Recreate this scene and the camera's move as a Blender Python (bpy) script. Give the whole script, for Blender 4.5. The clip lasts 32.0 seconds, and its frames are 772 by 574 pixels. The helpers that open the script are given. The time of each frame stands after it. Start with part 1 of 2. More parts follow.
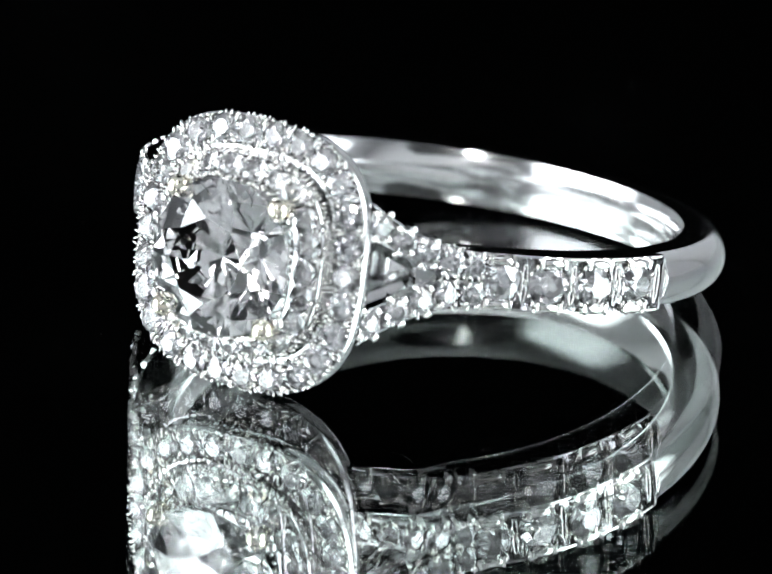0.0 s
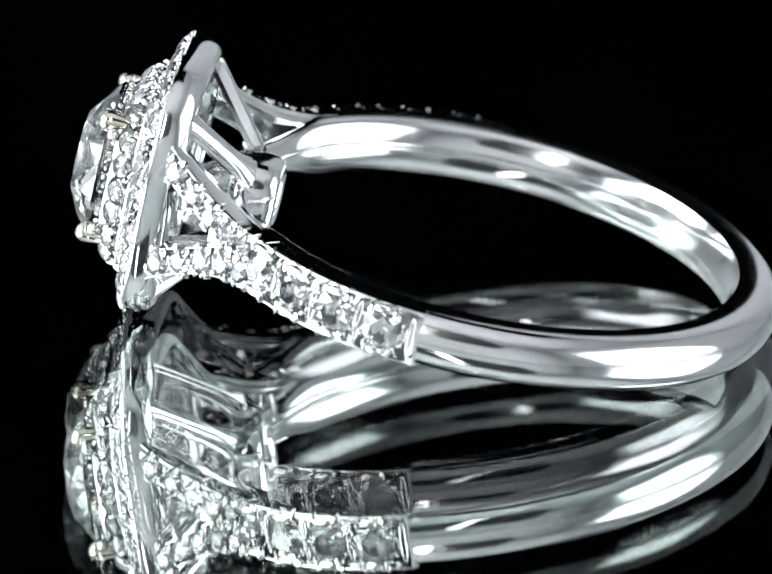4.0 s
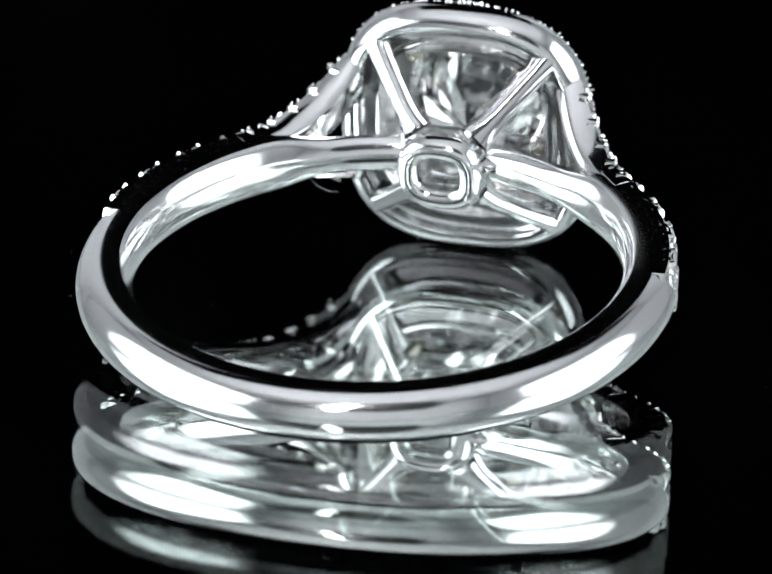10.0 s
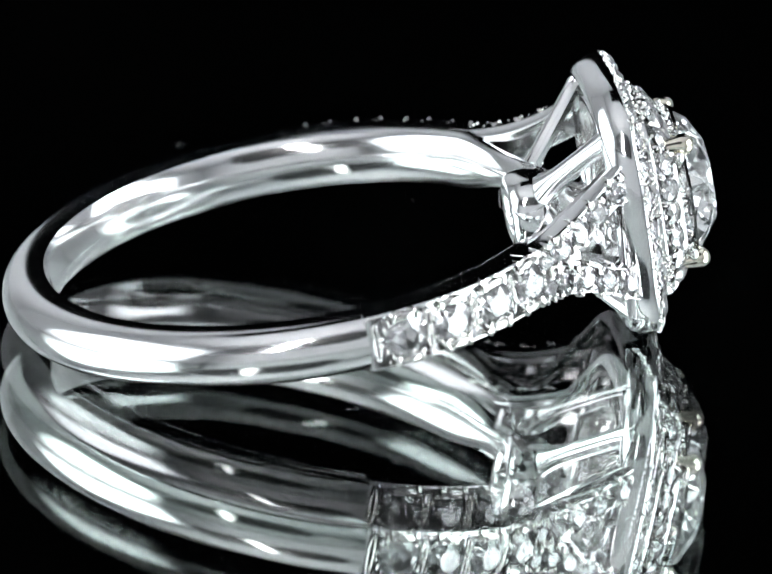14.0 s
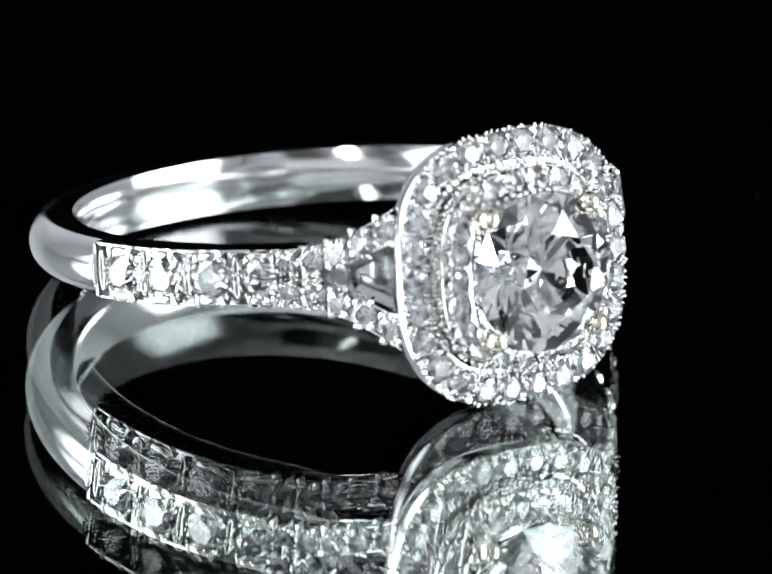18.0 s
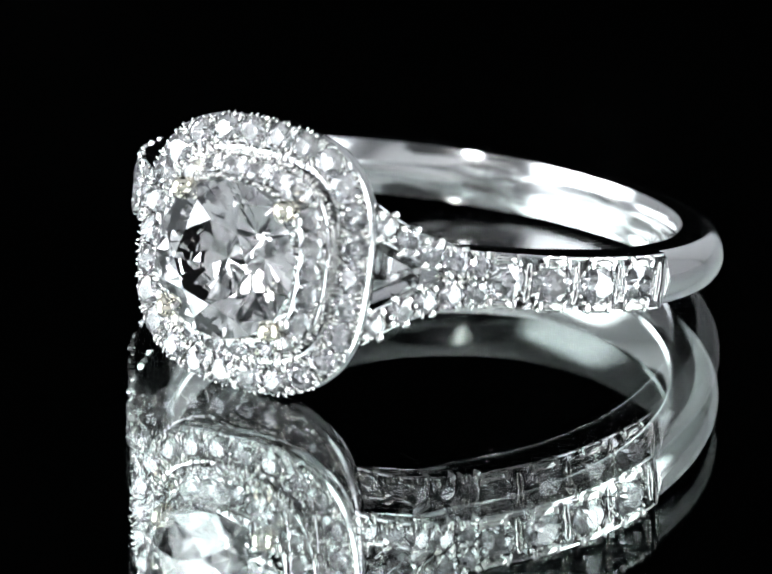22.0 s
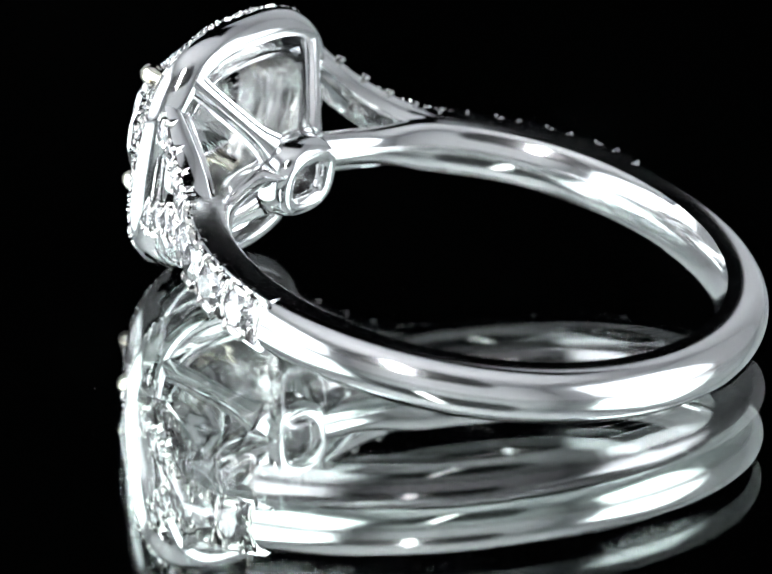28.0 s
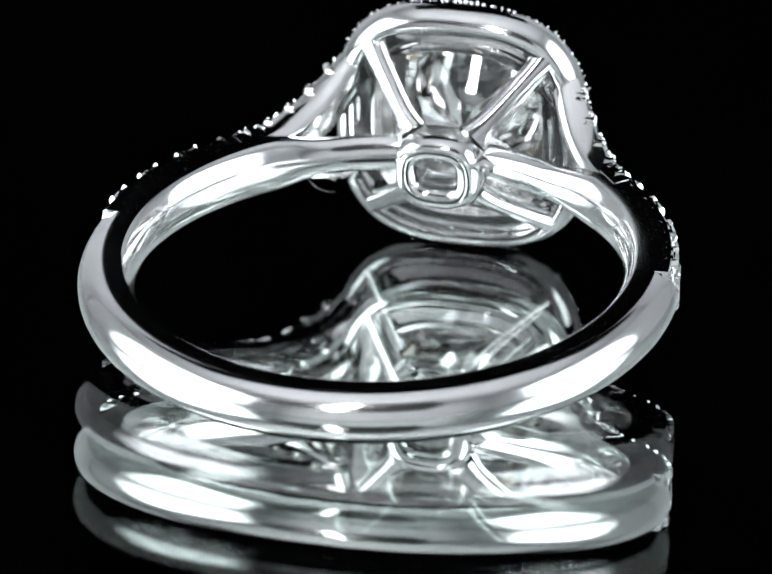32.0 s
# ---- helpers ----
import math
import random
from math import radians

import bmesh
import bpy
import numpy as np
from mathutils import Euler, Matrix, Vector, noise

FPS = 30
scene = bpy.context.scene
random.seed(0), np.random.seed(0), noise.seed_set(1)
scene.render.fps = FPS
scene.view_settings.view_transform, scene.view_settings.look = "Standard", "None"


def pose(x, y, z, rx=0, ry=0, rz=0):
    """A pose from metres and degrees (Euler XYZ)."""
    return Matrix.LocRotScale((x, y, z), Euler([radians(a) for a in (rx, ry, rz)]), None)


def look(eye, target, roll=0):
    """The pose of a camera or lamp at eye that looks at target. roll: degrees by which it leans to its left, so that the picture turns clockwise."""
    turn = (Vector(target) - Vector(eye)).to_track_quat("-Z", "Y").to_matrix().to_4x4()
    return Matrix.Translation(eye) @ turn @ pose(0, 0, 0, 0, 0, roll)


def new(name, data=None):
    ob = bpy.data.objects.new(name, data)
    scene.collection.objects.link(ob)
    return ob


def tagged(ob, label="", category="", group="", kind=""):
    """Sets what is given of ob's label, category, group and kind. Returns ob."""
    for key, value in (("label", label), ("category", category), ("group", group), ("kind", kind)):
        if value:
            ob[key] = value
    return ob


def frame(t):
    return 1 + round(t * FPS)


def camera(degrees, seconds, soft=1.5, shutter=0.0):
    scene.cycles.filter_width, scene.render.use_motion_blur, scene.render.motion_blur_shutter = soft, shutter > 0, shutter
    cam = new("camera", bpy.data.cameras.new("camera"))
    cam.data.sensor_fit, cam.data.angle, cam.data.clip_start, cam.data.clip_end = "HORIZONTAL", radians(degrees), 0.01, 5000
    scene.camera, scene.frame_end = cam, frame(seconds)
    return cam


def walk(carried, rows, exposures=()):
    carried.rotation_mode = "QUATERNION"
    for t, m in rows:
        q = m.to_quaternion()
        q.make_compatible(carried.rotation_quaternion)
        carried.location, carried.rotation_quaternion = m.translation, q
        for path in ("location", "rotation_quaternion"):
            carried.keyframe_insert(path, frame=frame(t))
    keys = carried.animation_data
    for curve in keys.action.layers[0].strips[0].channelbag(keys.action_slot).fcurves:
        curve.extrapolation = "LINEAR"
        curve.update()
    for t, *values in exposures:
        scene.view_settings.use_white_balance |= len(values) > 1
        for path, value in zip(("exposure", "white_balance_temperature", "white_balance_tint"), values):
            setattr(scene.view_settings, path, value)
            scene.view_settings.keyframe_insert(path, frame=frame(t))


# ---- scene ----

MM = 0.001
SECONDS = 32.0
PERIOD = 22.07          # one turn of the turntable
FACE_ON = 20.3          # the second at which the ring faces the lens

# ---- camera: stands still, looks down on the turntable through a long lens ----
FAR, TILT = 0.480, radians(19.69)
AIM = (-0.00010, 0.0, 0.00120)
EYE = (AIM[0], -FAR * math.cos(TILT), AIM[2] + FAR * math.sin(TILT))
cam = camera(3.129, SECONDS, soft=1.4)
cam.data.dof.use_dof, cam.data.dof.focus_distance, cam.data.dof.aperture_fstop = True, FAR - 0.003, 110.0
walk(cam, [(0.0, look(EYE, AIM, 1.83)), (SECONDS, look(EYE, AIM, 1.83))])

# ---- world: a dark room ----
world = bpy.data.worlds.new("dark_room")
scene.world = world
world.use_nodes = True
world.node_tree.nodes["Background"].inputs["Color"].default_value = (0.5, 0.55, 0.6, 1)
world.node_tree.nodes["Background"].inputs["Strength"].default_value = 0.0005

PANEL_LIGHT = 6.75
LED_LIGHT = 85.0


# ---- materials ----
def material(name):
    mat = bpy.data.materials.new(name)
    mat.use_nodes = True
    tree = mat.node_tree
    return mat, tree, tree.nodes["Principled BSDF"]


def link(tree, a, b):
    tree.links.new(a, b)


def metal(name, colour, rough, wear=0.03, bump=0.0, stretch=(1.0, 1.0, 1.0)):
    """Polished metal with faint polishing marks and uneven gloss; stretch draws its bumps out into streaks."""
    mat, tree, bsdf = material(name)
    bsdf.inputs["Base Color"].default_value = (*colour, 1)
    bsdf.inputs["Metallic"].default_value = 1.0
    co = tree.nodes.new("ShaderNodeTexCoord")
    big = tree.nodes.new("ShaderNodeTexNoise")
    big.inputs["Scale"].default_value = 450.0
    big.inputs["Detail"].default_value = 3.0
    link(tree, co.outputs["Object"], big.inputs["Vector"])
    mix = tree.nodes.new("ShaderNodeMapRange")
    mix.inputs["To Min"].default_value = max(0.01, rough - wear)
    mix.inputs["To Max"].default_value = rough + wear
    link(tree, big.outputs["Fac"], mix.inputs["Value"])
    link(tree, mix.outputs["Result"], bsdf.inputs["Roughness"])
    if bump:
        fine = tree.nodes.new("ShaderNodeTexNoise")
        fine.inputs["Scale"].default_value = 2600.0
        fine.inputs["Detail"].default_value = 2.0
        draw = tree.nodes.new("ShaderNodeMapping")
        draw.inputs["Scale"].default_value = stretch
        link(tree, co.outputs["Object"], draw.inputs["Vector"])
        link(tree, draw.outputs["Vector"], fine.inputs["Vector"])
        bp = tree.nodes.new("ShaderNodeBump")
        bp.inputs["Strength"].default_value = bump
        bp.inputs["Distance"].default_value = 0.0001
        link(tree, fine.outputs["Fac"], bp.inputs["Height"])
        link(tree, bp.outputs["Normal"], bsdf.inputs["Normal"])
    return mat


def clear(name, ior, colour=(1, 1, 1), rough=0.0):
    mat, tree, bsdf = material(name)
    bsdf.inputs["Base Color"].default_value = (*colour, 1)
    bsdf.inputs["Transmission Weight"].default_value = 1.0
    bsdf.inputs["IOR"].default_value = ior
    bsdf.inputs["Roughness"].default_value = rough
    return mat


def matt(name, colour, rough=0.9, scale=60.0, vary=0.12):
    mat, tree, bsdf = material(name)
    bsdf.inputs["Roughness"].default_value = rough
    co = tree.nodes.new("ShaderNodeTexCoord")
    n = tree.nodes.new("ShaderNodeTexNoise")
    n.inputs["Scale"].default_value = scale
    n.inputs["Detail"].default_value = 6.0
    link(tree, co.outputs["Object"], n.inputs["Vector"])
    ramp = tree.nodes.new("ShaderNodeValToRGB")
    ramp.color_ramp.elements[0].position, ramp.color_ramp.elements[1].position = 0.3, 0.7
    ramp.color_ramp.elements[0].color = (*[c * (1 - vary) for c in colour], 1)
    ramp.color_ramp.elements[1].color = (*[min(1, c * (1 + vary)) for c in colour], 1)
    link(tree, n.outputs["Fac"], ramp.inputs["Fac"])
    link(tree, ramp.outputs["Color"], bsdf.inputs["Base Color"])
    return mat


def glow(name, colour, strength):
    mat, tree, bsdf = material(name)
    bsdf.inputs["Base Color"].default_value = (0.8, 0.8, 0.8, 1)
    bsdf.inputs["Emission Color"].default_value = (*colour, 1)
    bsdf.inputs["Emission Strength"].default_value = strength
    return mat


def diffuser_glow(name, colour, strength):
    """Diffuser lit from behind: brightest in the middle, falling off towards its frame."""
    mat = glow(name, colour, strength)
    tree = mat.node_tree
    co = tree.nodes.new("ShaderNodeTexCoord")
    total = None
    for axis, flat in ((1, 0.24), (2, 0.22)):
        sep = tree.nodes.new("ShaderNodeSeparateXYZ")
        link(tree, co.outputs["Generated"], sep.inputs["Vector"])
        off = tree.nodes.new("ShaderNodeMath")
        off.operation = "SUBTRACT"
        link(tree, sep.outputs[axis], off.inputs[0])
        off.inputs[1].default_value = 0.5
        size = tree.nodes.new("ShaderNodeMath")
        size.operation = "ABSOLUTE"
        link(tree, off.outputs[0], size.inputs[0])
        fall = tree.nodes.new("ShaderNodeMapRange")
        fall.interpolation_type = "SMOOTHSTEP"
        for key, value in (("From Min", flat), ("From Max", 0.5), ("To Min", 1.0), ("To Max", 0.10)):
            fall.inputs[key].default_value = value
        link(tree, size.outputs[0], fall.inputs["Value"])
        if total is None:
            total = fall.outputs["Result"]
        else:
            mul = tree.nodes.new("ShaderNodeMath")
            mul.operation = "MULTIPLY"
            link(tree, total, mul.inputs[0])
            link(tree, fall.outputs["Result"], mul.inputs[1])
            total = mul.outputs[0]
    gain = tree.nodes.new("ShaderNodeMath")
    gain.operation = "MULTIPLY"
    link(tree, total, gain.inputs[0])
    gain.inputs[1].default_value = strength
    link(tree, gain.outputs[0], tree.nodes["Principled BSDF"].inputs["Emission Strength"])
    return mat


WHITE_GOLD = metal("white_gold", (0.80, 0.80, 0.80), 0.11, 0.035)
BAND_GOLD = metal("worn_white_gold", (0.80, 0.80, 0.80), 0.12, 0.03)
SEAT_METAL = metal("stone_seat", (0.90, 0.90, 0.90), 0.20, 0.06)
CAST_METAL = metal("cast_white_gold", (0.86, 0.86, 0.85), 0.18, 0.06, 0.8, (1.0, 1.0, 0.14))
BEAD_GOLD = metal("white_gold_beads", (0.91, 0.90, 0.87), 0.08, 0.03)
PRONG_GOLD = metal("prong_gold", (0.82, 0.77, 0.66), 0.10, 0.03)
DIAMOND = clear("diamond", 2.417)
MELEE = clear("melee_diamond", 2.417, (0.97, 0.97, 0.98))
MELEE.node_tree.nodes["Principled BSDF"].inputs["Transmission Weight"].default_value = 0.98  # slightly cloudy small stones
MIRROR_GLASS = clear("mirror_glass", 1.52, (0.975, 1.0, 0.985))
SILVERING = metal("mirror_silvering", (0.91, 0.95, 0.93), 0.012, 0.002)
BLACK_CLOTH = matt("black_velvet", (0.0004, 0.0004, 0.0004), 1.0)
BLACK_CLOTH.node_tree.nodes["Principled BSDF"].inputs["Specular IOR Level"].default_value = 0.0
TENT_CLOTH = matt("white_tent_cloth", (0.62, 0.63, 0.64), 0.95, 25.0, 0.05)
# front wall paler than the tent cloth, added to send more light to the diamonds
BRIGHT_FRONT = matt("bright_front", (0.92, 0.92, 0.92), 0.8, 25.0, 0.02)
ROOF_CLOTH = matt("grey_roof_cloth", (0.62, 0.62, 0.63), 0.95, 25.0, 0.06)
BLACK_PLASTIC = matt("black_plastic", (0.012, 0.012, 0.013), 0.5)
PANEL_GLOW = diffuser_glow("panel_glow", (0.93, 1.0, 1.05), PANEL_LIGHT)
LED_GLOW = glow("led_glow", (0.98, 0.98, 1.0), LED_LIGHT)
DUST = matt("dust", (0.6, 0.6, 0.6), 0.9)


# ---- mesh helpers ----
def mesh_of(name, bm, mats, smooth_angle=None):
    me = bpy.data.meshes.new(name)
    bmesh.ops.recalc_face_normals(bm, faces=bm.faces[:])
    bm.to_mesh(me)
    bm.free()
    for mat in (mats if isinstance(mats, (list, tuple)) else (mats,)):
        me.materials.append(mat)
    if smooth_angle is not None:
        me.polygons.foreach_set("use_smooth", [True] * len(me.polygons))
        me.set_sharp_from_angle(angle=radians(smooth_angle))
    return me


def place(name, me, parent=None, m=None, label=""):
    """One mesh object under a thing or a part."""
    ob = new(name, me)
    ob.parent = parent
    ob.matrix_basis = m if m is not None else Matrix.Identity(4)
    if label:
        ob["label"] = label
    return ob


def loft(bm, loops, closed_path=False, caps=True, seat=()):
    """Skin between closed loops of equal length; points in millimetres. seat: the strips that take the second material."""
    rows = [[bm.verts.new(Vector(p) * MM) for p in lp] for lp in loops]
    n = len(rows[0])
    pairs = list(zip(rows, rows[1:]))
    if closed_path:
        pairs.append((rows[-1], rows[0]))
    for a, b in pairs:
        for i in range(n):
            j = (i + 1) % n
            f = bm.faces.new((a[i], a[j], b[j], b[i]))
            if i in seat:
                f.material_index = 1
    if caps and not closed_path:
        bm.faces.new(rows[0])
        bm.faces.new(rows[-1][::-1])


def slab(bm, lo, hi):
    r = bmesh.ops.create_cube(bm, size=1)
    for v in r["verts"]:
        v.co = Vector([lo[k] + (v.co[k] + 0.5) * (hi[k] - lo[k]) for k in range(3)])
    return r["verts"]


def box(name, lo, hi, mat, parent=None, bevel=0.0, label=""):
    bm = bmesh.new()
    slab(bm, lo, hi)
    if bevel:
        bmesh.ops.bevel(bm, geom=bm.edges[:], offset=bevel, segments=2, affect="EDGES")
    return place(name, mesh_of(name, bm, mat), parent, label=label)


def hull(points, mat, name, smooth=None):
    bm = bmesh.new()
    for p in points:
        bm.verts.new(Vector(p) * MM)
    bmesh.ops.convex_hull(bm, input=bm.verts[:])
    bmesh.ops.dissolve_limit(bm, angle_limit=radians(0.6), verts=bm.verts[:], edges=bm.edges[:])
    return mesh_of(name, bm, mat, smooth)


def polar(r, deg, z):
    return (r * math.cos(radians(deg)), r * math.sin(radians(deg)), z)


def frame_at(origin, out, along):
    """Pose with z along out and x along 'along'; origin in millimetres."""
    z = Vector(out).normalized()
    x = Vector(along)
    x = (x - z * x.dot(z)).normalized()
    y = z.cross(x)
    m = Matrix((x, y, z)).transposed().to_4x4()
    m.translation = Vector(origin) * MM
    return m


# ---- the studio round the turntable ----
def studio():
    """A white light tent with a black cloth hung at its back."""
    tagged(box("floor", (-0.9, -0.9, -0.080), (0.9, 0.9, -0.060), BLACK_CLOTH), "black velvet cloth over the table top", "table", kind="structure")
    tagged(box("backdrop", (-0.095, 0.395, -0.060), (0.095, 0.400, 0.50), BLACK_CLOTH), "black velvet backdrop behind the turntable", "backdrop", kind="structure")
    # unseen black sheet added under the roof to darken what the metal reflects
    tagged(box("roof_flag", (-0.20, 0.17, 0.488), (0.20, 0.394, 0.494), BLACK_CLOTH), "unseen black velvet sheet under the tent roof, added to darken reflections", "backdrop", kind="structure")
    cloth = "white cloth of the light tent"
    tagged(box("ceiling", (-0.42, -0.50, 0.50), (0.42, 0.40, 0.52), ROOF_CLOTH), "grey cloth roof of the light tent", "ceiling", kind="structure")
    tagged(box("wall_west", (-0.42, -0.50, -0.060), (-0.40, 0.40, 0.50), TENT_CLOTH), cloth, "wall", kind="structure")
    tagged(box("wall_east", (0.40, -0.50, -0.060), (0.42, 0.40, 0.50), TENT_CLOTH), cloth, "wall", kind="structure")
    tagged(box("wall_south", (-0.42, -0.52, -0.060), (0.42, -0.50, 0.52), BRIGHT_FRONT), "unseen front wall of the tent, made paler to brighten the stones", "wall", kind="structure")
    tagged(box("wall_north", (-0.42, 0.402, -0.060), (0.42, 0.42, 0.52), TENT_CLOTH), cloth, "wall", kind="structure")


def light_panel(lo_y, hi_y, side):
    thing = new("light_panel")
    x = side * 0.36
    a, b = sorted((x, x + side * 0.002))
    box("diffuser", (a, lo_y, 0.0), (b, hi_y, 0.37), PANEL_GLOW, thing, label="evenly lit white diffuser")
    a, b = sorted((x + side * 0.004, x + side * 0.03))
    box("housing", (a, lo_y - 0.008, -0.060), (b, hi_y + 0.008, 0.378), BLACK_PLASTIC, thing, 0.002)
    tagged(thing, "glowing white light panel standing beside the turntable", "light panel", group="light panels")


def overhead_lamp():
    """Dark lamp bar hung before the front of the tent, its one LED stretched into a bright strip."""
    thing = new("overhead_lamp")
    bm = bmesh.new()
    rows = [[bm.verts.new((x, y, z)) for x, z in ((-0.270, 0.172), (-0.10, 0.140), (0.070, 0.140), (0.105, 0.215), (0.090, 0.400), (-0.10, 0.430), (-0.270, 0.330))] for y in (-0.272, -0.256)]
    for k in range(7):
        bm.faces.new((rows[0][k], rows[0][(k + 1) % 7], rows[1][(k + 1) % 7], rows[1][k]))
    bm.faces.new(rows[0])
    bm.faces.new(rows[1][::-1])
    bmesh.ops.bevel(bm, geom=bm.edges[:], offset=0.003, segments=2, affect="EDGES")
    place("housing", mesh_of("housing", bm, BLACK_PLASTIC), thing, label="matt black lamp housing")
    for x in (-0.16, 0.03):
        box("hanger", (x - 0.004, -0.268, 0.38), (x + 0.004, -0.260, 0.500), BLACK_PLASTIC, thing)
    # unseen side pieces added to keep the LED's light off the housing
    for lo, hi in ((-0.110, -0.0872), (-0.0718, -0.050)):
        box("led_shroud", (lo, -0.2555, 0.135), (hi, -0.2500, 0.420), BLACK_PLASTIC, thing)
    # a small LED drawn tall, so its shape stands in for glare round the highlights
    box("led", (-0.087, -0.2555, 0.150), (-0.072, -0.2502, 0.390), LED_GLOW, thing, 0.0, "bright white LED, stretched tall to imitate its glare")
    tagged(thing, "matt black lamp hung under the tent roof, its one LED stretched tall", "lamp")


def turntable():
    """Round mirror with a back-silvered glass sheet, on a low dark drum."""
    thing = new("mirror_turntable")
    bm = bmesh.new()
    n, r, t = 96, 0.095, 0.00279
    rings = []
    for rr, z in ((r - 0.0005, 0.0), (r, -0.0005), (r, -t)):
        rings.append([bm.verts.new((rr * math.cos(2 * math.pi * k / n), rr * math.sin(2 * math.pi * k / n), z)) for k in range(n)])
    for a, b in zip(rings, rings[1:]):
        for k in range(n):
            bm.faces.new((a[k], a[(k + 1) % n], b[(k + 1) % n], b[k]))
    bm.faces.new(rings[0])
    back = bm.faces.new(rings[-1])
    back.material_index = 1
    place("mirror", mesh_of("mirror", bm, (MIRROR_GLASS, SILVERING)), thing, label="back-silvered mirror glass with green tint")
    bm = bmesh.new()
    bmesh.ops.create_cone(bm, cap_ends=True, segments=96, radius1=0.088, radius2=0.088, depth=0.0560)
    place("drum", mesh_of("drum", bm, BLACK_PLASTIC, 40), thing, pose(0, 0, -0.0308))
    bm = bmesh.new()
    dice = random.Random(5)
    for k in range(26):
        a, far = dice.uniform(0, 2 * math.pi), 0.028 * math.sqrt(dice.random())
        size = dice.uniform(0.010, 0.024) * MM
        made = bmesh.ops.create_icosphere(bm, subdivisions=1, radius=size)
        m = Matrix.Translation((far * math.cos(a), far * math.sin(a), size * 0.5)) @ Euler((0, 0, a * 7)).to_matrix().to_4x4() @ Matrix.Diagonal((1.6, 0.8, 0.6, 1))
        bmesh.ops.transform(bm, matrix=m, verts=made["verts"])
    tagged(place("dust", mesh_of("dust", bm, DUST), thing, label="pale specks of dust"), kind="stuff")
    return tagged(thing, "round mirror turntable, turning slowly", "turntable")


# ---- the ring: x across the shoulders, -y towards the stone, z along the finger ----
RI, RS, RO, HW = 8.22, 9.36, 10.20, 0.97


def crest(a):
    """How far the stones' seats rise along the shank, fading out towards the split."""
    return 0.09 * min(1.0, max(0.0, (a - 46.0) / 18))


def band_section(deg):
    """Cross section (r, z) of the band at an angle from the stone."""
    a = abs(deg)
    ri, hw = RI + 0.30 * max(0.0, -math.cos(radians(a))) ** 1.5, HW
    rs, ro = RS, RO
    k = 0.0
    if a < 41.5:
        k = min(1.0, (41.5 - a) / 9)
        k = k * k * (3 - 2 * k)
        n = min(1.0, (41.5 - a) / 16)
        hw = HW - 0.33 * n * n * (3 - 2 * n)
    pts = []
    # strongly domed on the inside, flatter towards the back
    rim = 8.64
    sag = rim - ri
    inner = (sag * sag + hw * hw * 0.94) / (2 * sag)
    lip = math.asin(hw * 0.97 / inner)
    for i in range(13):
        f = lip * (-1 + i / 6)
        pts.append((ri + inner - inner * math.cos(f), inner * math.sin(f)))
    pts.append((rim + 0.08, hw))
    n = 18
    if a >= 85.0:
        c = ro - rs
        big = (c * c + hw * hw) / (2 * c)
        edge = math.asin(hw / big)
        for i in range(n + 1):
            f = edge * (1 - 2 * i / n)
            pts.append((ro - big + big * math.cos(f), big * math.sin(f)))
    else:
        # open trough under the stones, running out into the plain bridge
        half = [(9.5, hw), (9.64, hw), (9.77, hw), (9.80, hw - 0.03), (9.80, hw - 0.09), (9.20, hw - 0.19), (9.10, 0.6), (9.06, 0.4), (9.06, 0.2), (9.06, 0.0)]
        if a > 84.25:
            half = half[:4] + [(9.86, z) for _, z in half[4:]]
        half = [(r + crest(a) * max(0.0, (r - 9.36) / 0.44), z) for r, z in half]
        row = half + [(r, -z) for r, z in half[-2::-1]]
        pts += [(r + (8.92 - r) * k, z) for r, z in row]
    pts.append((rim + 0.08, -hw))
    return pts


def band_mesh():
    bm = bmesh.new()
    stops = [9 + 1.5 * i for i in range(26)] + [48 + 2.3 * i for i in range(16)] + [84.2, 84.32, 84.9, 85.0, 86.0]
    stops = sorted(set(round(s, 2) for s in stops if s < 85.01 or s == 86.0))
    stops += [86 + (180 - 86) * i / 42 for i in range(1, 43)]
    angles = stops + [360 - s for s in stops[-2::-1]]
    loops = []
    for s in angles:
        d = s if s <= 180 else s - 360
        sx, cy = math.sin(radians(d)), -math.cos(radians(d))
        loops.append([(r * sx, r * cy, z) for r, z in band_section(d)])
    loft(bm, loops)
    for f in bm.faces:
        c = f.calc_center_median() / MM
        r, a = math.hypot(c.x, c.y), abs(math.degrees(math.atan2(c.x, -c.y)))
        if 9.0 < r < 9.78 and 38 < a < 84.2 and abs(c.z) < 0.86:
            f.material_index = 1
    return mesh_of("band", bm, (BAND_GOLD, SEAT_METAL), 28)


ARM = [(6.66, -7.22), (5.72, -8.26), (4.98, -9.45), (4.22, -10.75)]


def arm_point(t):
    """Middle of an arm's outer face: x, y, z, width, and its direction."""
    p = [Vector(q) for q in ARM]
    s = 1 - t
    xy = p[0] * s ** 3 + p[1] * 3 * s * s * t + p[2] * 3 * s * t * t + p[3] * t ** 3
    d = ((p[1] - p[0]) * s * s + (p[2] - p[1]) * 2 * s * t + (p[3] - p[2]) * t * t).normalized()
    up = max(t, 0.0)
    top, low = 0.98 + 1.46 * up ** 1.95, 1.26 * max(0.0, (up - 0.36) / 0.64)
    return xy, d, (top + low) / 2, top - low


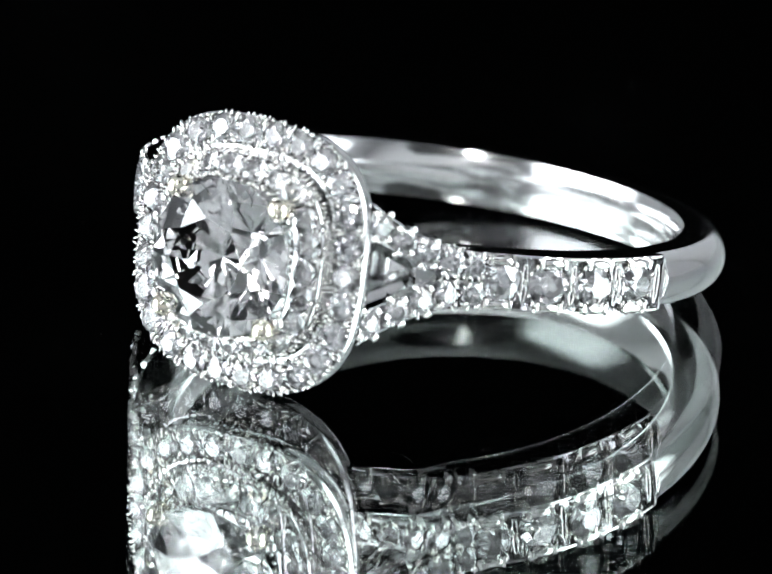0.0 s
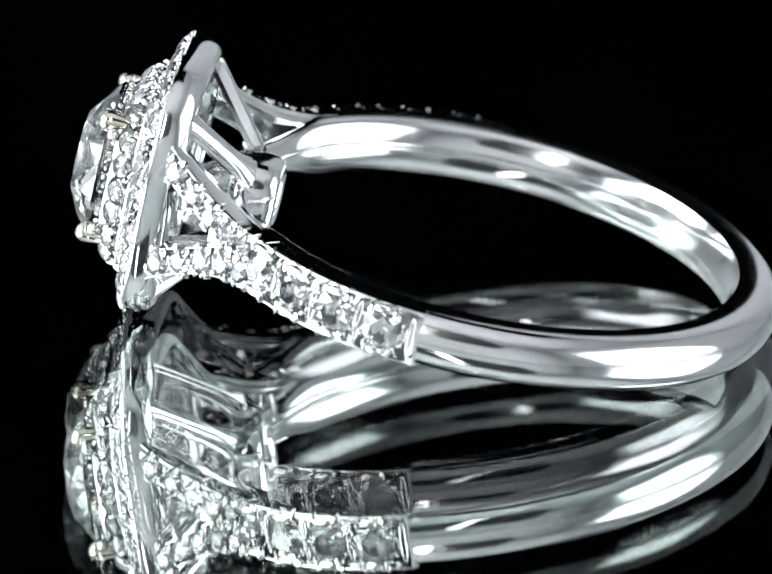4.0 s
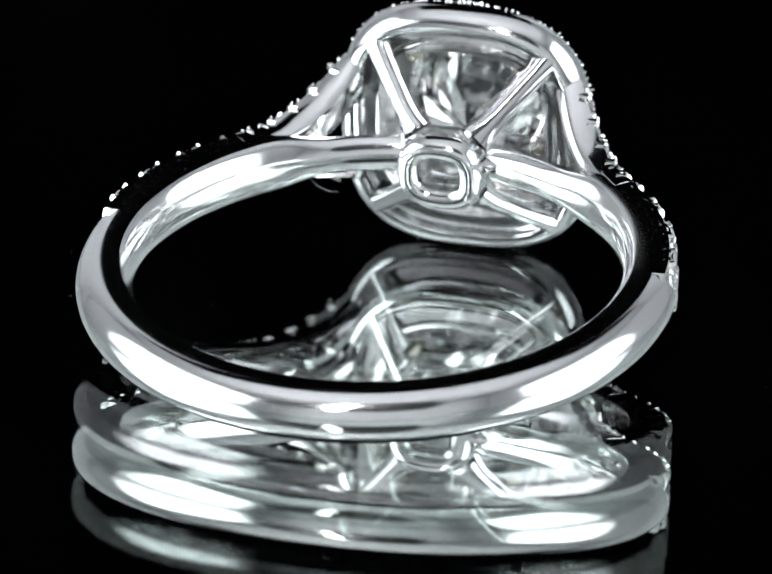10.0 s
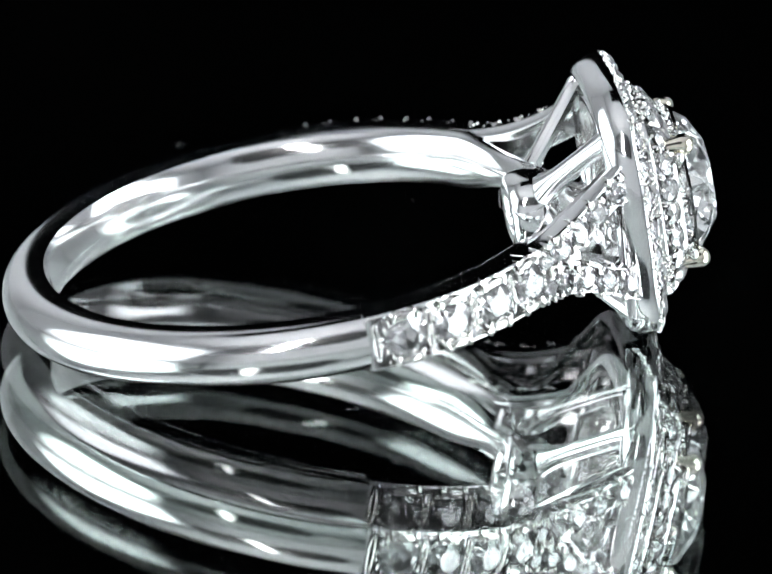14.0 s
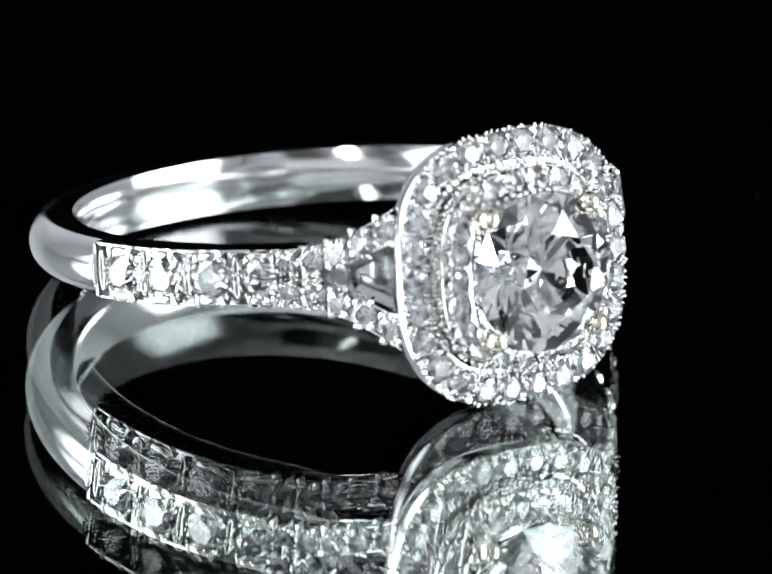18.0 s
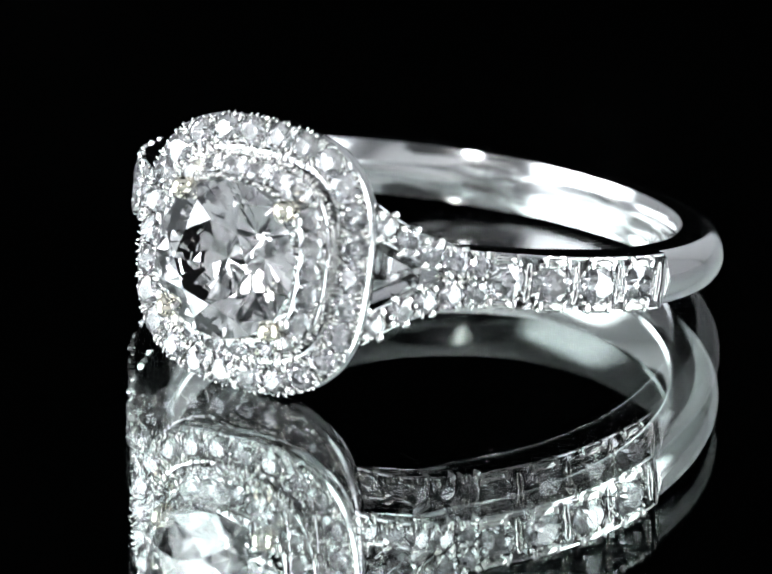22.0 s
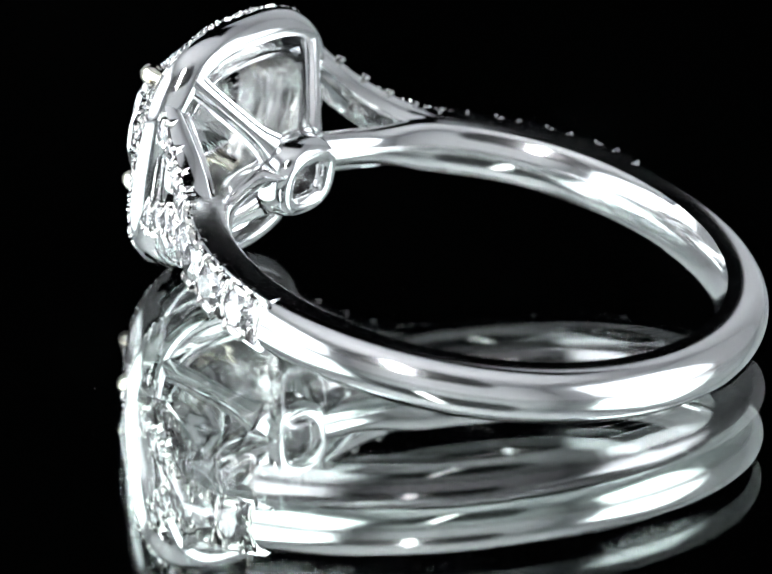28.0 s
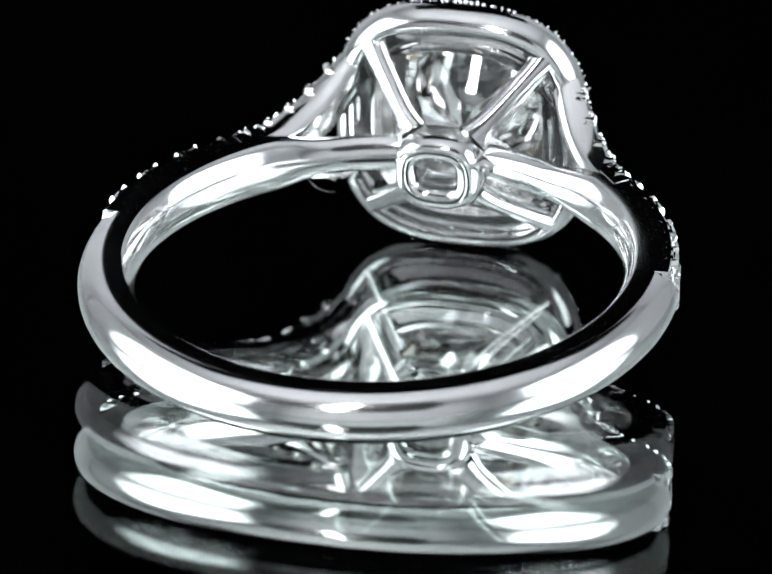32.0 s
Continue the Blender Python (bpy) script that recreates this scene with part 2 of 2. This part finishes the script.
def arm_mesh(side, up):
    bm = bmesh.new()
    loops = []
    for i in range(-2, 17):
        t = i / 16
        xy, d, z, w = arm_point(t)
        n = Vector((-d.y, d.x))
        if n.dot(xy) < 0:
            n = -n
        deep = 1.0 + 0.16 * math.sin(math.pi * max(t, 0)) - 0.1 * t
        flare = -0.13 * min(1.0, max(0.0, t * 3))
        hw = w / 2
        funnel = min(0.30, max(0.0, z - hw - 0.06))  # the split narrows with depth
        prof = [(-deep, -hw * 0.70 - funnel), (-deep + 0.08, -hw * 0.9 - funnel), (-deep + 0.22, -hw - funnel), (-0.1, -hw), (0, -hw + 0.03), (0, -hw + 0.08), (-0.42, -hw + 0.16),
                (-0.42, hw - 0.16), (0, hw - 0.08), (0, hw - 0.03), (-0.1, hw), (-deep + 0.42, hw + flare * 0.3), (-deep + 0.20, hw + flare - 0.03), (-deep + 0.07, hw + flare - 0.16), (-deep, hw * 0.62)]
        loops.append([(side * (xy.x + n.x * a), xy.y + n.y * a, up * (z + b)) for a, b in prof])
    loft(bm, loops, seat=(5, 6, 7))
    return mesh_of("shoulder_arm", bm, (WHITE_GOLD, SEAT_METAL), 50)


def cushion(half_x, half_z, power, count):
    """Points of a cushion outline, evenly spaced, with outward normals."""
    fine = []
    for i in range(720):
        a = 2 * math.pi * i / 720
        c, s = math.cos(a), math.sin(a)
        r = (abs(c / half_x) ** power + abs(s / half_z) ** power) ** (-1 / power)
        fine.append(Vector((r * c, r * s)))
    lens = [0.0]
    for i in range(720):
        lens.append(lens[-1] + (fine[(i + 1) % 720] - fine[i]).length)
    out, j = [], 0
    for k in range(count):
        want = lens[-1] * k / count
        while lens[j + 1] < want:
            j += 1
        f = (want - lens[j]) / (lens[j + 1] - lens[j])
        p = fine[j % 720].lerp(fine[(j + 1) % 720], f)
        d = (fine[(j + 2) % 720] - fine[(j - 1) % 720]).normalized()
        out.append((p, Vector((d.y, -d.x))))
    return out


def cushion_ring(name, outline, section, seat=(), smooth=35, under=SEAT_METAL):
    """A ring that follows a cushion outline; section: (inset from the outline, height towards the viewer)."""
    bm = bmesh.new()
    loops = [[(p.x - n.x * a, -u, p.y - n.y * a) for a, u in section] for p, n in outline]
    loft(bm, loops, closed_path=True, seat=seat)
    return mesh_of(name, bm, (WHITE_GOLD, under), smooth)


def brilliant_points(r, table, crown, pav):
    """Corners of a round brilliant: table, crown, girdle and pavilion as shares of the radius."""
    waist = crown * (1 - 0.80 * math.cos(radians(22.5))) / (1 - table)
    table, crown, pav = table * r, crown * r, pav * r
    pts = [polar(table, 45 * k, crown) for k in range(8)]
    pts += [polar(0.80 * r, 45 * k + 22.5, waist * r) for k in range(8)]
    pts += [polar(r, 22.5 * k, z) for k in range(16) for z in (0.0, -0.035 * r)]
    pts += [polar(0.22 * r, 45 * k + 22.5, -0.035 * r - pav * 0.797) for k in range(8)]
    return pts + [(0, 0, -0.035 * r - pav)]


def bead_mesh(name, r, wide=1.0, long=1.0):
    """A grain of metal pushed up by the setter: a small oval with a flattened foot."""
    bm = bmesh.new()
    bmesh.ops.create_uvsphere(bm, u_segments=8, v_segments=6, radius=r * MM)
    for v in bm.verts:
        v.co.x *= wide * (1 + 0.25 * v.co.y / (r * MM))
        v.co.y *= long
        v.co.z *= 1.1
    return mesh_of(name, bm, BEAD_GOLD, 80)


def claw_mesh(name, path, radii, mat, sides=8):
    """A tapered rod along points."""
    bm = bmesh.new()
    loops = []
    for i, (p, r) in enumerate(zip(path, radii)):
        a = Vector(path[max(0, i - 1)])
        b = Vector(path[min(len(path) - 1, i + 1)])
        t = (b - a).normalized()
        x = t.orthogonal().normalized() if abs(t.z) > 0.99 else t.cross(Vector((0, 0, 1))).normalized()
        y = t.cross(x)
        loops.append([Vector(p) + (x * math.cos(2 * math.pi * k / sides) + y * math.sin(2 * math.pi * k / sides)) * r for k in range(sides)])
    loft(bm, loops)
    return mesh_of(name, bm, mat, 70)


# pose of the ring on the mirror at the face-on moment
RING_AT = pose(-0.28 * MM, 3.20 * MM, 2.665 * MM, 0, 0, -3.5) @ pose(0, 0, 0, -10.2, 0.35, 0)
HEAD_AT = RING_AT @ pose(0, 0, -0.07 * MM)     # the head sits a little low on its shoulders


def diamond_ring():
    ring = new("diamond_ring")
    tagged(ring, "white gold halo ring with round diamond, lying on mirror", "ring")

    band = place("band", band_mesh(), ring, RING_AT, "polished white gold band")
    melee = {}

    def stone(r, parent, m):
        key = round(r, 3)
        if key not in melee:
            melee[key] = hull(brilliant_points(r, 0.53, 0.34, 0.83), MELEE, "melee_diamond")
        return place("melee_diamond", melee[key], parent, m @ pose(0, 0, 0, random.uniform(-9, 9), random.uniform(-9, 9), random.uniform(0, 45)))

    # paired leaf claws: broad over the stone, each flaring to a point over the side
    leaf = {}
    for f in (1, -1):
        leaf[f] = hull([(f * x * 1.08, y * 1.2, z) for x, y, z in ((0.06, 0.10, 0.06), (0.30, 0.14, 0.06), (0.16, 0.19, 0.04), (0.05, -0.04, 0.09), (0.18, -0.03, 0.11), (0.32, -0.06, 0.09), (0.03, -0.17, 0.03), (0.38, -0.18, 0.03),
                        (0.20, -0.23, 0.0), (0.10, -0.20, -0.14), (0.40, -0.20, -0.10), (0.32, -0.23, -0.20), (0.44, -0.19, -0.34), (0.16, -0.20, -0.22), (0.2, 0.1, -0.3))], BEAD_GOLD, "claw", 32)
    fork = hull([(-0.12, 0.04, 0.03), (0.12, 0.04, 0.03), (0.0, 0.15, 0.08), (-0.07, 0.03, 0.12), (0.07, 0.03, 0.12), (-0.14, -0.07, -0.02), (0.14, -0.07, -0.02), (0.0, -0.11, 0.04), (0.0, -0.15, -0.34), (0.0, 0.05, -0.2)], BEAD_GOLD, "claw")
    bm = bmesh.new()
    loops = []
    for i in range(28):
        a = 2 * math.pi * i / 28
        y = 0.66 * math.sin(a)
        ring_at = Vector((0.095 * math.copysign(abs(math.cos(a)) ** 0.7, math.cos(a)), y, 0.02 - 0.10 * y * y))
        outw = Vector((math.cos(a), 0.4 * math.sin(a), 0)).normalized()
        loops.append([ring_at + outw * 0.042 * math.cos(2 * math.pi * k / 6) + Vector((0, 0, 0.06 * math.sin(2 * math.pi * k / 6))) for k in range(6)])
    loft(bm, loops, closed_path=True)
    eye = mesh_of("gap_loop", bm, BEAD_GOLD, 80)
    bm = bmesh.new()
    bmesh.ops.create_uvsphere(bm, u_segments=14, v_segments=9, radius=MM)
    for v in bm.verts:
        v.co.x, v.co.y, v.co.z = v.co.x * 0.50, v.co.y * 0.17, v.co.z * 0.17
    lobe = mesh_of("claw", bm, BEAD_GOLD, 80)
    # sharp teeth standing out of the edges between the claws
    tooth = hull([(-0.13, -0.12, -0.25), (0.13, -0.12, -0.25), (-0.12, 0.14, -0.28), (0.12, 0.14, -0.28), (-0.12, 0.12, 0.02), (0.12, 0.12, 0.02), (-0.09, -0.10, 0.10), (0.09, -0.10, 0.10),
                  (-0.04, 0.24, 0.12), (0.04, 0.24, 0.12), (-0.05, 0.10, 0.19), (0.05, 0.10, 0.19), (0.0, 0.27, 0.08), (0.0, -0.14, 0.14)], BEAD_GOLD, "claw", 34)
    specks = [bead_mesh("bead", 0.07, 0.62, 1.7), bead_mesh("bead", 0.085, 0.55, 1.9), bead_mesh("bead", 0.085, 0.8, 1.15), bead_mesh("bead", 0.06, 0.6, 2.6)]
    spike = hull([(-0.08, 0.0, -0.12), (0.08, 0.0, -0.12), (-0.09, -0.02, 0.05), (0.09, -0.02, 0.05), (-0.04, -0.10, 0.12), (0.04, -0.10, 0.12), (0.0, 0.04, 0.06), (0.0, 0.05, -0.02), (0.0, -0.14, 0.02), (0.0, -0.03, 0.13)], BEAD_GOLD, "bead", 30)

    def bead(parent, m):
        return place("bead", random.choice(specks), parent, m @ pose(0, 0, 0, random.uniform(-25, 25), random.uniform(-25, 25), random.gauss(0, 28)))

    # stones along the band
    for side in (1, -1):
        for k in range(4):
            deg = 77.2 - 10.4 * k
            d = Vector((side * math.sin(radians(deg)), -math.cos(radians(deg)), 0))
            along = Vector((side * math.cos(radians(deg)), math.sin(radians(deg)), 0))
            m = frame_at(d * (9.80 + crest(deg)), d, along)
            stone(0.77, band, m)
            for sz in (-1, 1):
                place("claw", lobe, band, m @ pose(0, sz * 0.76 * MM, 0.06 * MM))
                for sx in (-1, 1):
                    bead(band, m @ pose(sx * 0.72 * MM, sz * 0.36 * MM, 0.0))
                    bead(band, m @ pose(sx * 0.56 * MM, sz * 0.60 * MM, 0.02 * MM))
                    bead(band, m @ pose(sx * 0.84 * MM, sz * 0.12 * MM, -0.04 * MM))
            for sx in (-1, 1):
                for sz in (-1, 1):
                    place("claw", tooth, band, m @ pose(sx * 0.43 * MM, sz * 0.725 * MM, 0.03 * MM, 0, 0, (0 if sz > 0 else 180) + random.uniform(-12, 12)))
                    place("claw", leaf[-sx * sz], band, m @ pose(sx * 0.02 * MM, sz * 0.71 * MM, 0.02 * MM, 0, 0, 90 + 90 * sz))
        for k in range(4):
            deg = 82.4 - 10.4 * k if k else 83.2
            d = Vector((side * math.sin(radians(deg)), -math.cos(radians(deg)), 0))
            along = Vector((side * math.cos(radians(deg)), math.sin(radians(deg)), 0))
            place("gap_loop", eye, band, frame_at(d * (9.80 + crest(deg)), d, along) @ pose(0, 0, (-0.05 if k else -0.02) * MM))
    # split arms
    for side in (1, -1):
        for up in (1, -1):
            arm = place("shoulder_arm", arm_mesh(side, up), ring, RING_AT)
            for k in range(5):
                t = 0.07 + 0.212 * k
                xy, d, z, w = arm_point(t)
                n = Vector((-d.y, d.x))
                if n.dot(xy) < 0:
                    n = -n
                out = Vector((side * n.x, n.y, 0))
                along = Vector((side * d.x, d.y, 0))
                m = frame_at((side * (xy.x + n.x * 0.06), xy.y + n.y * 0.06, up * z), out, along)
                stone(0.44 + 0.06 * math.sin(math.pi * t), arm, m)
                for sx in (-1, 1):
                    for sz in (-1, 1):
                        for far in (0.41, 0.31):
                            bead(arm, m @ pose((sx * (0.56 - far) + random.uniform(-0.05, 0.05)) * MM, sz * (w * far + random.uniform(-0.05, 0.03)) * MM, 0.05 * MM))
                        place("claw", fork, arm, m @ pose(sx * 0.28 * MM, sz * w * 0.41 * MM, -0.03 * MM, 0, 0, 90 + 90 * sz))
        # polished bar that fills the split until the arms part
        bm = bmesh.new()
        loops = []
        for i in range(9):
            t = 0.08 + 0.46 * i / 8
            xy, d, z, w = arm_point(t)
            n = Vector((-d.y, d.x))
            if n.dot(xy) < 0:
                n = -n
            half = z - w / 2 + 0.10
            prof = [(-0.85, -half), (-0.30, -half), (-0.26, -half + 0.04), (-0.26, half - 0.04), (-0.30, half), (-0.85, half)]
            loops.append([(side * (xy.x + n.x * a), xy.y + n.y * a, b) for a, b in prof])
        loft(bm, loops)
        place("split_bar", mesh_of("split_bar", bm, WHITE_GOLD, 40), ring, RING_AT)

    # outer halo
    rim = cushion(4.53, 4.68, 2.75, 160)
    halo = place("outer_halo", cushion_ring("outer_halo", rim, [(0.86, 10.66), (0.84, 10.36), (0.80, 10.24), (0.72, 10.17), (0.58, 10.16), (0.42, 10.22), (0.27, 10.36), (0.15, 10.58), (0.06, 10.84), (0.04, 11.10), (0.07, 11.22), (0.10, 11.26),
                 (0.16, 10.90), (0.98, 10.88), (1.05, 11.30), (1.12, 11.40), (1.27, 11.42), (1.32, 11.36), (1.32, 10.68)], (11, 12, 13, 17)), ring, HEAD_AT @ pose(0, -0.15 * MM, 0))
    lean = math.tan(radians(11))
    for i, (p, n) in enumerate(cushion(3.97, 4.12, 2.75, 52)):
        out = (n.x * lean, -1, n.y * lean)
        m = frame_at((p.x, -11.42, p.y), out, (-n.y, 0, n.x))
        if i % 2:
            for a in (-0.46, -0.30, 0.28, 0.45):
                for b in (-0.07, 0.07):
                    bead(halo, m @ pose((b + random.uniform(-0.04, 0.04)) * MM, (a + random.uniform(-0.05, 0.05)) * MM, random.uniform(-0.05, 0.03) * MM))
        else:
            stone(0.515, halo, m)
            for a in (-0.22, 0.0, 0.22):
                bead(halo, m @ pose((a + random.uniform(-0.05, 0.05)) * MM, -0.49 * MM, -0.07 * MM))
            for a in (-0.16, 0.16):
                bead(halo, m @ pose((a + random.uniform(-0.05, 0.05)) * MM, 0.50 * MM, 0.02 * MM))
    # fine teeth cut along its edge
    for p, n in cushion(4.51, 4.66, 2.75, 84):
        place("bead", spike, halo, frame_at((p.x - n.x * 0.13, -11.24 - random.uniform(0.0, 0.06), p.y - n.y * 0.13), (0, -1, 0), (-n.y, 0, n.x)) @ pose(0, 0, 0, random.uniform(-8, 12), 0, 180 + random.uniform(-14, 14)))
    # inner halo, its face leaning outwards
    rim2 = cushion(3.26, 3.38, 2.7, 120)
    halo2 = place("inner_halo", cushion_ring("inner_halo", rim2, [(0.05, 10.28), (0.0, 10.4), (0.0, 11.80), (0.01, 11.86), (0.04, 11.90), (0.20, 11.72), (0.52, 11.95), (0.60, 12.58), (0.66, 12.68), (0.78, 12.66), (0.86, 12.1), (0.30, 10.4), (0.20, 10.28)],
                  (1, 4, 5, 6, 8, 9, 10, 11), under=CAST_METAL), ring, HEAD_AT @ pose(0, -0.16 * MM, 0))
    lean = math.tan(radians(38))
    for i, (p, n) in enumerate(cushion(2.89, 3.00, 2.7, 44)):
        out = (n.x * lean, -1, n.y * lean)
        m = frame_at((p.x, -12.32, p.y), out, (-n.y, 0, n.x))
        if i % 2:
            for a in (-0.42, -0.28, 0.26, 0.40):
                bead(halo2, m @ pose(random.uniform(-0.05, 0.05) * MM, a * MM, random.uniform(-0.03, 0.06) * MM))
        else:
            stone(0.47, halo2, m)
            for a in (-0.20, 0.20):
                bead(halo2, m @ pose(a * MM, 0.44 * MM, 0.02 * MM))
    for p, n in cushion(3.30, 3.42, 2.7, 150):
        bead(halo2, frame_at((p.x + n.x * random.uniform(-0.04, 0.07), -11.72 - random.uniform(-0.17, 0.20), p.y + n.y * random.uniform(-0.04, 0.07)), (n.x, -1, n.y), (-n.y, 0, n.x)))
    for p, n in cushion(2.55, 2.66, 2.7, 60):
        bead(halo2, frame_at((p.x, -12.80 - random.uniform(-0.06, 0.06), p.y), (-n.x * 0.3, -1, -n.y * 0.3), (-n.y, 0, n.x)))
    for p, n in cushion(3.25, 3.37, 2.7, 44):
        place("bead", spike, halo2, frame_at((p.x - n.x * 0.06, -12.00 - random.uniform(0.0, 0.05), p.y - n.y * 0.06), (n.x * 0.3, -1, n.y * 0.3), (-n.y, 0, n.x)) @ pose(0, 0, 0, 0, 0, 180 + random.uniform(-14, 14)))

    # centre stone and its prongs
    place("centre_diamond", hull(brilliant_points(2.70, 0.53, 0.34, 0.82), DIAMOND, "centre_diamond"), ring,
          HEAD_AT @ frame_at((0, -13.24, 0), (0, -1, 0), (1, 0, 0.12)), "round brilliant cut diamond")
    for sx in (1, -1):
        for sz in (1, -1):
            c = Vector((sx * 2.02, 0.06, sz * 2.08))
            inw = Vector((-sx, 0, -sz)).normalized()
            steps = [(-12.0, 0.0), (-12.8, 0.0), (-13.05, 0.0), (-13.20, 0.03), (-13.34, 0.09), (-13.45, 0.16), (-13.52, 0.22), (-13.55, 0.25)]
            path = [c + Vector((0, y, 0)) + inw * k for y, k in steps]
            prong = place("prong", claw_mesh("prong", path, [0.28, 0.28, 0.32, 0.38, 0.39, 0.34, 0.20, 0.04], PRONG_GOLD, 14), ring, HEAD_AT)
            # a small grain beside each prong
            side_on = Vector((sx, 0, -sz)).normalized()
            place("bead", bead_mesh("bead", 0.20), prong, Matrix.Translation((c + side_on * 0.52 - inw * 0.05 + Vector((0, -13.05, 0))) * MM))

    # a strand of lint caught under the shoulder
    place("lint", claw_mesh("lint", [(4.6, -7.55, -0.75), (4.3, -7.45, -1.0), (3.9, -7.4, -1.10), (3.6, -7.5, -1.12)], [0.006, 0.007, 0.007, 0.004], DUST, 5), ring, HEAD_AT, "fine white strand of lint")
    # gallery under the halo: four flat bars that widen into the rim and the base hoop
    for sx in (1, -1):
        for sz in (1, -1):
            lo, hi = Vector((sx * 1.12, -8.26, sz * 1.10)), Vector((sx * 3.17, -10.60, sz * 3.26))
            up = (hi - lo).normalized()
            across = Vector((sx, 0, -sz)).normalized()
            out = across.cross(up).normalized()
            if out.dot(Vector((0, 1, 0))) < 0:
                out = -out
            bm = bmesh.new()
            loops = []
            for t, w in ((0.0, 0.52), (0.08, 0.42), (0.16, 0.35), (0.26, 0.31), (0.4, 0.30), (0.6, 0.30), (0.74, 0.30), (0.86, 0.32), (0.94, 0.36), (1.0, 0.40)):
                c, h = lo.lerp(hi, t), 0.24
                prof = [(-w - 0.10, -h), (-w - 0.10, -h * 0.45), (-w, -h * 0.3), (-w, h * 0.10), (-w * 0.93, h * 0.42), (-w * 0.76, h * 0.70), (-w * 0.45, h * 0.92), (0.0, h), (w * 0.45, h * 0.92), (w * 0.76, h * 0.70), (w * 0.93, h * 0.42), (w, h * 0.10), (w, -h * 0.3), (w + 0.10, -h * 0.45), (w + 0.10, -h)]
                loops.append([c + across * a + out * b for a, b in prof])
            loft(bm, loops)
            place("gallery_rib", mesh_of("gallery_rib", bm, WHITE_GOLD, 50), ring, HEAD_AT)
    hoop = cushion(1.54, 1.40, 2.5, 64)
    tube = []
    for k in range(24):
        c, d = math.cos(2 * math.pi * k / 24), math.sin(2 * math.pi * k / 24)
        tube.append((0.45 - 0.45 * math.copysign(abs(c) ** 0.8, c), 8.06 + 0.85 * math.copysign(abs(d) ** 0.8, d)))
    place("base_hoop", cushion_ring("base_hoop", hoop, tube, (), 60), ring, HEAD_AT)
    return ring


studio()
light_panel(-0.34, 0.16, -1)
light_panel(-0.29, 0.10, 1)
overhead_lamp()
mirror = turntable()
ring = diamond_ring()


def motions():
    rows = []
    t = 0.0
    while t < SECONDS + 0.01:
        rows.append((t, pose(0, 0, 0, 0, 0, -360.0 * (t - FACE_ON) / PERIOD)))
        t += 1.0
    walk(ring, rows)
    walk(mirror, rows)


motions()
